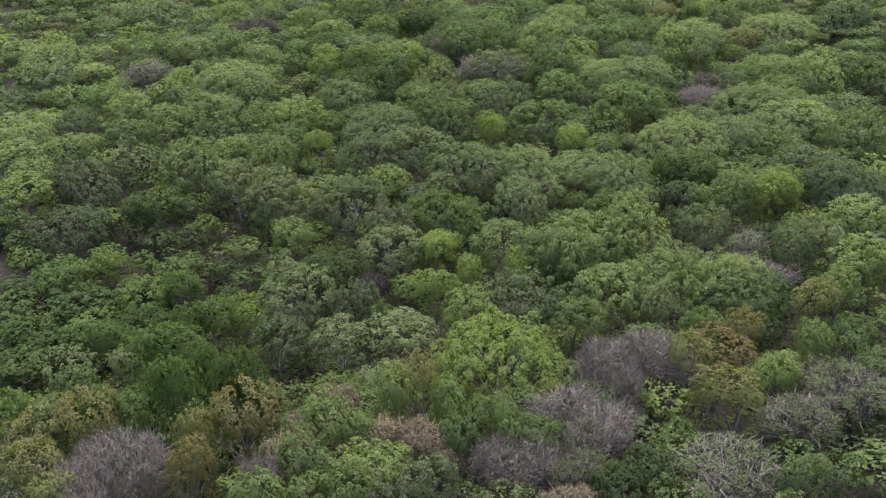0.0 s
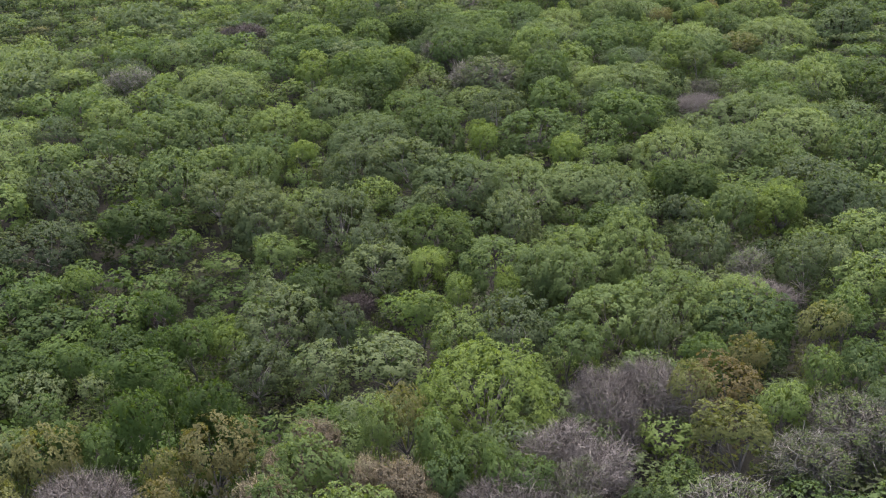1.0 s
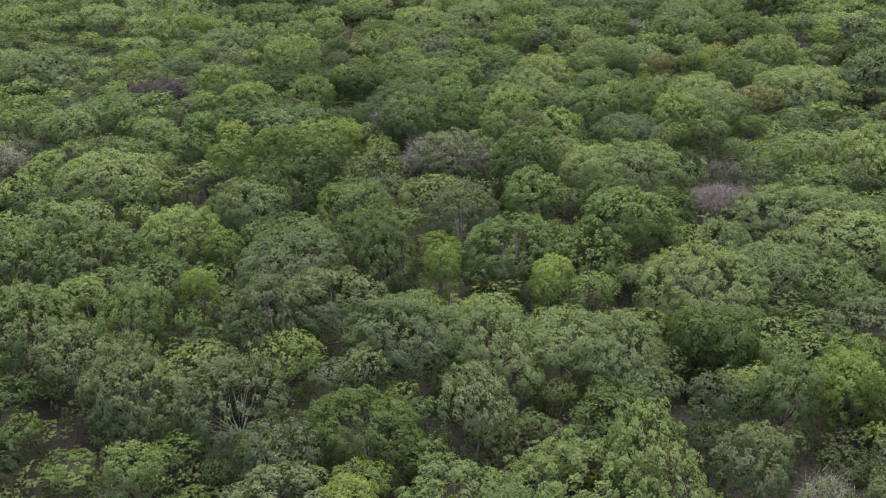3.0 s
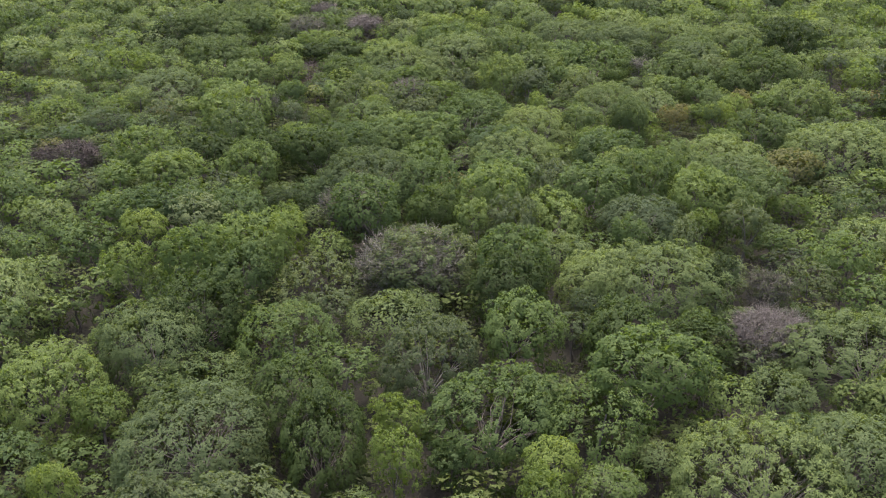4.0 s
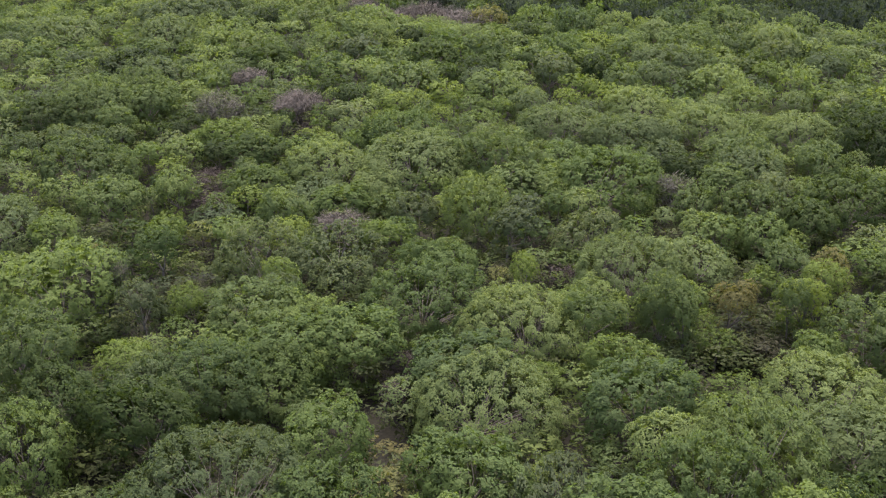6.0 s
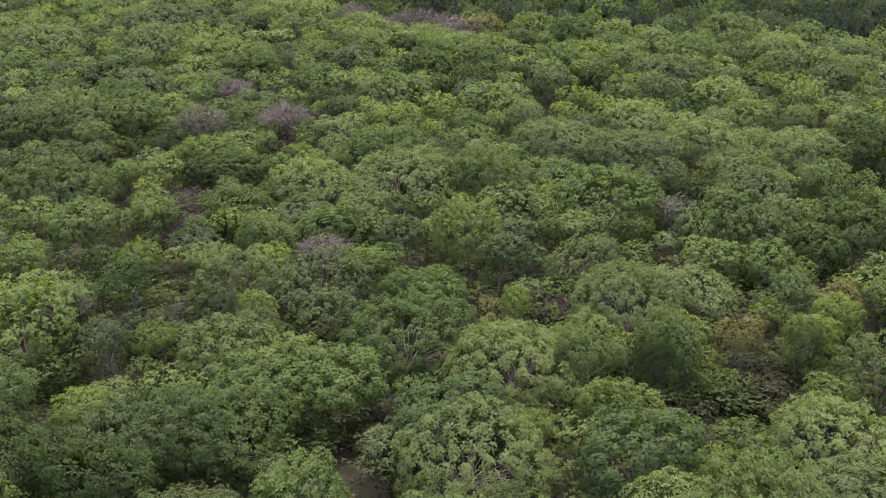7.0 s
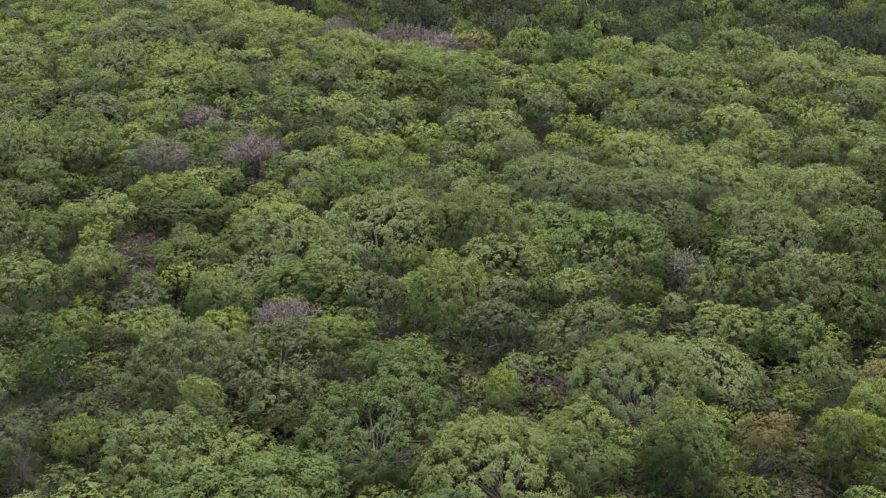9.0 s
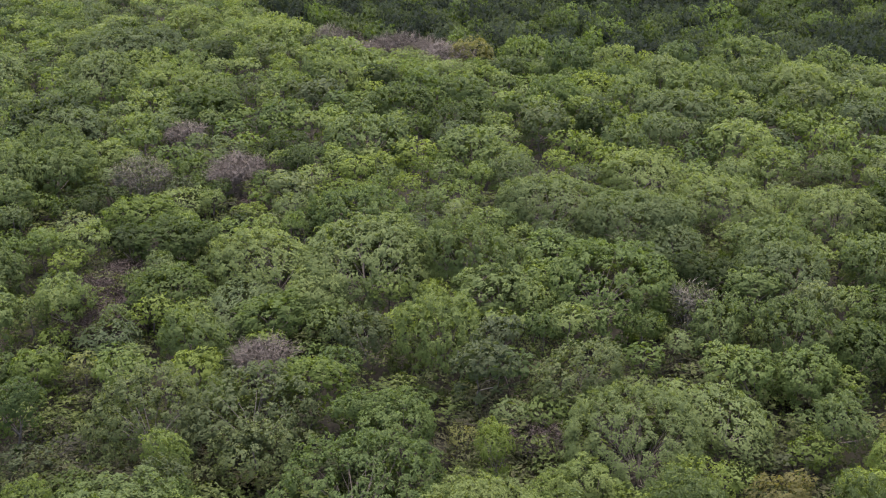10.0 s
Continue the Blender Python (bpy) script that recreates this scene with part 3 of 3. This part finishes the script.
MARKED["light", "further"] = [
    (-31.8, 164.6, 2, 3.1), (-4.7, 166, 2.4, 4.1), (-53.7, 166.7, 3.8, 4.1), (6.5, 167.2, 2, 4.4), (15.2, 167.5, 2, 4.4),
    (-12.7, 168.9, 3.8, 3.8), (-18.2, 172.5, 1.4, 3.4), (-5.7, 180.2, 2.1, 3.9), (14.4, 184.4, 3.6, 4.2), (-31.5, 184.8, 2.7, 3.4),
    (-35.6, 185.6, 1.5, 3.4), (19.1, 185.7, 2.1, 4.5), (-18.5, 187.2, 3.5, 4), (24.6, 189.2, 3.3, 4.3), (-20.9, 189.7, 2, 3.7),
    (-16.4, 194.2, 1.9, 4), (27.9, 194.5, 2.8, 4.6), (7.9, 196.2, 2.6, 5), (21.5, 200.2, 4.2, 5.2), (-28.2, 206.6, 3.8, 4.2),
    (-53.7, 209.1, 3.8, 3.3), (-32.6, 212, 2.9, 3.9), (-40.7, 214.3, 3.9, 3.6),
]
# some crowns are truly dark, others carry the shade of gaps in their leaf colour
MARKED["dark", "near"] = [
    (1.9, 30.8, 1.1, 3.8), (3.1, 32.2, 1.5, 3.8), (-2.9, 34.9, 1, 4.2), (-13.3, 53.9, 2, 4.1), (-7.9, 60.8, 2.6, 4.1),
    (-26.8, 62, 1.9, 3.8), (6.9, 68.6, 1.7, 4.1), (8, 68.7, 1.9, 4.1), (-9.1, 76, 2.7, 4.2), (-11, 79.3, 2.1, 4),
    (3, 85.1, 2.2, 4.3), (-17.2, 85.8, 2.8, 4.4), (-2.1, 88.9, 2, 4.4), (8.5, 91.6, 1.3, 4.5), (24.8, 95.9, 2.9, 4.2),
    (-6.9, 98.5, 1.8, 4.4), (-15.9, 108.1, 1.9, 4.4), (-23.5, 109, 2.1, 3.8), (-19.9, 110.1, 1.9, 3.6), (-12.6, 114.1, 3.1, 3.5),
]
MARKED["dark", "next"] = [
    (29.6, 129.3, 3.4, 4), (16.1, 136.8, 1.9, 3.6), (19.5, 139.9, 3.1, 4.3), (-19.9, 142.4, 2.3, 3.8), (9.6, 144.2, 1.8, 4.2),
    (-24.5, 148.9, 1.5, 3.6), (-21.8, 149.1, 2.2, 4.2), (23.7, 150.1, 2.8, 4.9), (-40.7, 153.8, 2.9, 3.9), (24.5, 155.8, 3.1, 4.1),
    (-16.5, 163.6, 1.5, 3.9), (-38.8, 171.2, 4.2, 4.1), (5, 171.7, 2, 4.4), (-1.6, 174.8, 1.5, 4.2), (-27.3, 176.8, 2.9, 3.9),
    (-11.3, 178.6, 3.1, 3.9), (-14.4, 187, 1.8, 3.7), (-32, 195.8, 2, 3.7), (-45.1, 204.5, 2.4, 4.2), (-45.9, 207.8, 1.9, 3.4),
]
MARKED["bright", "near"] = [
    (-3.1, 40.6, 3.1, 4.7), (-16.3, 48.1, 1, 4), (-16.9, 49.5, 1.3, 4), (-5.3, 52, 1.2, 4.4), (-2.8, 52, 1, 4.5),
    (-26.9, 54.2, 1, 3.7), (-7.5, 55.6, 1.1, 4.1), (-7.5, 57.6, 1.6, 3.1), (12.8, 64.4, 1.3, 4), (12.6, 65.1, 1.7, 4),
    (13.7, 67.5, 1.7, 3.6), (-18.3, 71.9, 1.2, 4.2), (-0.4, 72.4, 1.2, 4.2), (-5.9, 74, 1.2, 4.5), (-0.1, 74.7, 1.4, 3.8),
    (-6.2, 77.4, 1.3, 3.8), (-18.8, 77.6, 1.5, 3.5), (-21.6, 88.8, 1.6, 4.6), (-22.8, 94.4, 1.6, 3.9), (-14.6, 94.9, 1.1, 4),
]
MARKED["bright", "next"] = [
    (-15.1, 96.5, 1.2, 3.8), (8.6, 99.7, 1.2, 3.7), (14.6, 104.5, 1.6, 3.5), (-18.3, 113.1, 1.6, 3.7), (7.6, 113.6, 1.2, 2.9),
    (-0, 116.5, 1.2, 2.6), (-18.3, 121.4, 1.2, 3.5), (13, 124.5, 1.4, 4.3), (1.3, 125.4, 1.3, 2.4), (14.6, 126.6, 1.5, 4.1),
    (-1.2, 126.7, 1, 4), (-29, 130.2, 1.6, 3.7), (-9.6, 132.3, 1.2, 4.2), (-23.1, 132.7, 1.2, 3.3), (-15.6, 133.4, 1.4, 4.2),
    (14.8, 135.2, 1.2, 2.8), (19.2, 148.9, 1.2, 3.7), (-25, 152.3, 2.4, 3.9), (-18.7, 155.5, 1.2, 2.8), (20.6, 173.3, 1.6, 3.5),
]
MARKED["fine", "near"] = [
    (17.1, 66.2, 2.6, 4.3), (3, 67.3, 2.6, 4.1), (-2.9, 67.8, 3.3, 4.2), (0.7, 67.8, 2.4, 4.2), (-7.1, 68.1, 3, 4.4),
    (7.8, 75.1, 3.7, 4.1), (-14.3, 75.8, 3.3, 4), (11.6, 76.8, 2.4, 4.1), (16.6, 81.4, 3.3, 4.1), (-18.6, 83.2, 2.7, 4.3),
    (14.7, 85.4, 4.2, 4.1), (-29.1, 87.3, 3, 4.2), (2.1, 90.5, 2, 4.3), (5.1, 91.1, 3.3, 4.1), (-48.8, 93.7, 3.7, 4.3),
    (5.1, 99.8, 2.2, 4), (-11.6, 104.7, 3.5, 4.3),
]
MARKED["fine", "next"] = [
    (4.5, 109.2, 1.5, 4.6), (-16.5, 111.3, 2.8, 3.6), (12.5, 112.3, 2, 3.8), (-2.7, 113.3, 3.7, 3.8), (12.6, 116.1, 3.3, 3.9),
    (-47.4, 117.4, 4.2, 4.3), (21.3, 118.8, 4.2, 4.1), (-1.2, 121.4, 3.5, 3.9), (29.1, 123.4, 3.7, 4.1), (4.6, 128.5, 3.5, 4.1),
    (8.6, 130.3, 2.2, 3.4), (-34.2, 131.6, 4.2, 3.7), (-15.7, 141.8, 2.4, 3.7), (-11.5, 142.2, 1.9, 3.7), (14, 145.1, 2.9, 4.2),
    (-14.9, 145.8, 3.6, 4.4), (-9.5, 146, 4.2, 4.5),
]
MARKED["fine", "middle"] = [
    (6.1, 152.7, 2.7, 4.1), (8.6, 152.7, 1.9, 4.2), (19, 154.2, 2.5, 4.1), (12.2, 155, 3.3, 4.1), (1.4, 155.4, 3.7, 4),
    (7.5, 160.5, 3.1, 4), (-36.6, 168.7, 3.8, 4.1), (9.6, 169.5, 1.8, 4.4), (26.2, 175.5, 2.1, 4.2), (11.8, 176.9, 3.2, 4.1),
    (23.2, 185.5, 2.9, 4.8), (-52.3, 186.1, 4.2, 4.1), (-41.2, 187, 4.2, 4.1), (11.8, 191, 2, 3.9), (-44, 197.8, 4.2, 4.2),
    (-40.9, 201.5, 3.5, 3.7),
]
# open patches: place and half width
OPEN = [
    (-25.2, 145.6, 2.5), (-0.2, 133.3, 1.8), (11.5, 153.8, 1.8), (2.1, 134.8, 1.5), (20.4, 165.3, 1.4), (-18.0, 126.5, 1.6), (-13.1, 128.2, 1.3), (11.5, 135.5, 1.2),
    (-12.7, 129.6, 1.1), (10.0, 145.4, 1.1), (-22.0, 51.6, 2.0), (-17.1, 43.7, 1.1), (-26.4, 50.4, 1.6), (-23.7, 146.7, 2.7), (18.0, 117.0, 1.5), (10.1, 123.7, 1.3),
    (10.4, 124.8, 1.3), (6.2, 122.4, 0.9), (-19.0, 127.5, 1.0), (-0.0, 127.9, 0.9), (-28.4, 135.3, 1.2), (-13.5, 57.8, 0.8), (0.5, 61.3, 0.8),
]
OPEN += [
    (-18.9, 48.1, 1.6), (-29.6, 54.0, 1.3), (-19.7, 46.2, 1.4), (-24.2, 54.9, 1.3), (-13.0, 47.2, 1.5), (-13.5, 57.9, 1.3), (0.7, 61.8, 1.2), (9.2, 70.6, 1.2),
    (-7.3, 102.3, 1.3), (9.5, 124.1, 1.6), (-22.1, 134.7, 1.6), (-7.1, 123.0, 1.0), (10.2, 125.2, 2.0), (-1.7, 126.6, 1.5), (-14.2, 128.5, 1.3), (6.8, 122.2, 1.8),
    (-24.4, 143.3, 2.2), (7.2, 136.1, 1.8), (5.6, 133.4, 1.4), (-1.9, 131.0, 1.6), (11.0, 151.0, 1.8), (-20.6, 128.8, 1.8), (-19.2, 125.5, 1.6),
]
rng = np.random.default_rng(7)
stand = []
for (kind, _), places in MARKED.items():
    for x, y, half, tall in places:
        stand.append((x, y, half * 0.6 if kind in BARE else half))
        lowered = 0.0 if kind not in BARE else 0.3 if y < 47 else 0.1 if kind == "pale" else 0.5 if kind == "dead" else 1.2
        plant(kind, int(rng.integers(3)), x, y, half * (1.15 if kind == "pale" else 1.06), tall - lowered, rng.uniform(0, 6.28))


# ---- the lesser trees that close the canopy between them, and the undergrowth ----
def in_view(x, y, margin=2.5):
    """Whether a place lies in the strip of forest that the flight looks over."""
    start = min(90.0, max(0.0, y - 135.0))
    far = y - start
    middle = -math.tan(radians(7.2 - 2.0 * start / 90)) * far
    return abs(x - middle) < 0.414 * (0.92 * far + 8.5) + margin and 28 < y < 248


def dark_stand(x, y):
    """The taller, darker stand beyond the far edge."""
    return y > far_edge(x) + 1.5 + 3.0 * noise.noise((x / 7, y / 7, 8.0)) and x > -40


def patchwork(x, y, kinds):
    """Like trees stand together: the kind follows a slow pattern over the land."""
    v = noise.noise((x / 16, y / 16, 3.0)) * 0.9 + 0.5 + rng.normal(0, 0.28)
    return kinds[int(min(0.999, max(0.0, v)) * len(kinds))]


def turned_to(v, c, s):
    """Turn about the upright by an angle of cosine c and sine s."""
    return np.stack([v[:, 0] * c - v[:, 1] * s, v[:, 0] * s + v[:, 1] * c, v[:, 2]], 1)


FILL = ["dark"] + ["grey"] * 3 + ["fine"] * 4 + ["green"] * 6 + ["light"] * 2
HOLLOW = ["dark"] * 2 + ["deep"] * 6 + ["green"]
SCRUB = ["dark"] * 2 + ["rust"] + ["grey"] * 2 + ["fine"] * 3 + ["green"] * 5 + ["light"] * 2 + ["bright"]
# more pale kinds further out, partly to put distance haze into the leaf colours
FAR_FILL = ["dark", "grey", "grey"] + ["fine"] * 4 + ["green"] * 4 + ["light"] * 6 + ["bright"]
# far stand: mostly the darkest, bluest leaf colour
STAND = ["evergreen"] * 7 + ["dark"] * 2 + ["deep"]
template, filling = {}, {}
held, count = np.zeros((9000, 3)), len(stand)
held[:count] = stand
for half, tries, beyond in ((2.4, 1500, False), (1.8, 3000, False), (1.35, 9000, False), (1.0, 7000, False), (2.6, 9000, True)):
    for _ in range(tries):
        x, y = (rng.uniform(-115, 105), rng.uniform(-30, 262)) if beyond else (rng.uniform(-80, 66), rng.uniform(22, 262))
        h = half * rng.uniform(0.88, 1.15)
        if in_view(x, y, 0.5 if beyond else 2.5) is beyond or any((x - a) ** 2 + (y - b) ** 2 < 0.4 * r * r for a, b, r in OPEN):
            continue
        if half == 2.4 and y > 100 and rng.uniform() < 0.7:
            continue
        near = held[:count]
        if (np.hypot(near[:, 0] - x, near[:, 1] - y) < (0.70 if half > 1.5 else 0.64) * (h + near[:, 2])).any():
            continue
        tall = (3.1 if rng.uniform() < (h - 1.0) / 1.5 else 2.4 if y < 138 else 2.9) + 0.15 * h + rng.normal(0, 0.3)
        low = not beyond and math.hypot((x + 26) / 1.3, y - 48) < 16 or (not beyond and 104 < y < 138 and noise.noise((x / 9, y / 9, 5.0)) > -0.15)
        if low and (half > 1.5 or (y > 100 and rng.uniform() < 0.3)):
            continue
        tall -= 0.5 * low
        held[count] = x, y, h
        count += 1
        kind = patchwork(x, y, HOLLOW if math.hypot((x + 26) / 1.3, y - 48) < 16 else FILL if y < 104 else SCRUB if y < 138 else FAR_FILL)
        if dark_stand(x, y):
            kind, tall, h = STAND[rng.integers(len(STAND))], tall + rng.uniform(0.6, 3.2), h * rng.uniform(1.2, 1.6)
        size = min(SIZES, key=lambda v: abs(v - h))
        key = (kind, size, int(rng.integers(3)), 3 if beyond else min(2, detail(x, y) + (tall < 2.9)))
        if key not in template:
            template[key] = crown_leaves(kind, np.random.default_rng(5000 + len(template)), size, key[3], 0.57)[0]
        turn = rng.uniform(0, 6.28)
        c, s = math.cos(turn), math.sin(turn)
        leaf, face, soft = template[key]
        g = float(ground_height(np.float64(x), np.float64(y)))
        v = turned_to(leaf * (h / size, h / size, tall / TALL), c, s) + (x, y, g)
        filling.setdefault(kind, []).append((v, face, turned_to(soft, c, s), rng.uniform(), (x, y, g, tall)))


def stuff_mesh(name, pieces, mat):
    me = quad_mesh(name, *joined([(v, f) for v, f, *_ in pieces]), mat, np.concatenate([n for _, _, n, *_ in pieces]))
    tint = me.attributes.new("tint", "FLOAT", "POINT")
    tint.data.foreach_set("value", np.concatenate([np.full(len(v), t, np.float32) for v, _, _, t, *_ in pieces]))
    return me


for kind, pieces in filling.items():
    ob = new("forest_canopy", stuff_mesh("forest_canopy", pieces, LEAVES[kind]))
    tagged(ob, "lesser trees closing the canopy, " + LEAVES[kind].name, "trees", kind="stuff")
stems = [tube(bent(rng, (x, y, g - 0.3), (x + rng.normal(0, 0.2), y, g + 0.75 * t), 0.1), (0.09, 0.07, 0.05, 0.03), 4) for p in filling.values() for *_, (x, y, g, t) in p]
tagged(new("tree_stems", quad_mesh("tree_stems", *joined(stems), BARK)), "thin grey stems of the lesser trees", "trees", kind="stuff")


cover = held[:count]


def undergrowth(name, label, kind, wanted, seed, patches, near=28, far=215):
    """Bushes on the forest floor, one to three metres high, where the trees leave room."""
    r = np.random.default_rng(seed)
    bushes, taken = [], set()
    shape = [crown_leaves(kind, r, 0.9, 2)[0] for _ in range(5)]
    for _ in range(40 * wanted):
        if len(bushes) == wanted:
            break
        if patches:
            a, b, reach = OPEN[r.integers(len(OPEN))]
            x, y = a + r.normal(0, 0.7 * reach + 0.4), b + r.normal(0, 0.7 * reach + 0.4)
        else:
            x, y = r.uniform(-80, 66), r.uniform(near, far)
        if not in_view(x, y) or (not patches and (np.hypot(cover[:, 0] - x, cover[:, 1] - y) < 0.5 * cover[:, 2]).any()):
            continue
        cell = (math.floor(x / 1.25), math.floor(y / 1.25))
        if not patches and cell in taken:
            continue
        taken.add(cell)
        w, h, turn = r.uniform(0.8, 1.5), r.uniform(0.9, 1.7 if patches else 2.5) / TALL, r.uniform(0, 6.28)
        c, s = math.cos(turn), math.sin(turn)
        leaf, face, soft = shape[r.integers(5)]
        v = turned_to(leaf * (w, w, h), c, s) + (x, y, float(ground_height(np.float64(x), np.float64(y))))
        bushes.append((v, face, turned_to(soft, c, s), r.uniform()))
    tagged(new(name, stuff_mesh(name, bushes, LEAVES[kind])), label, "undergrowth", kind="stuff")


undergrowth("undergrowth", "low green bushes on the forest floor", "shrub", 1600, 21, False, 28, 160)
undergrowth("dry_undergrowth", "withered brown bushes in the forest clearings", "dry", 430, 22, True)
undergrowth("clearing_scrub", "olive green bushes in the forest clearings", "scrub", 300, 24, True)
undergrowth("scrub", "olive green thicket between the low trees", "scrub", 420, 23, False, 102, 140)
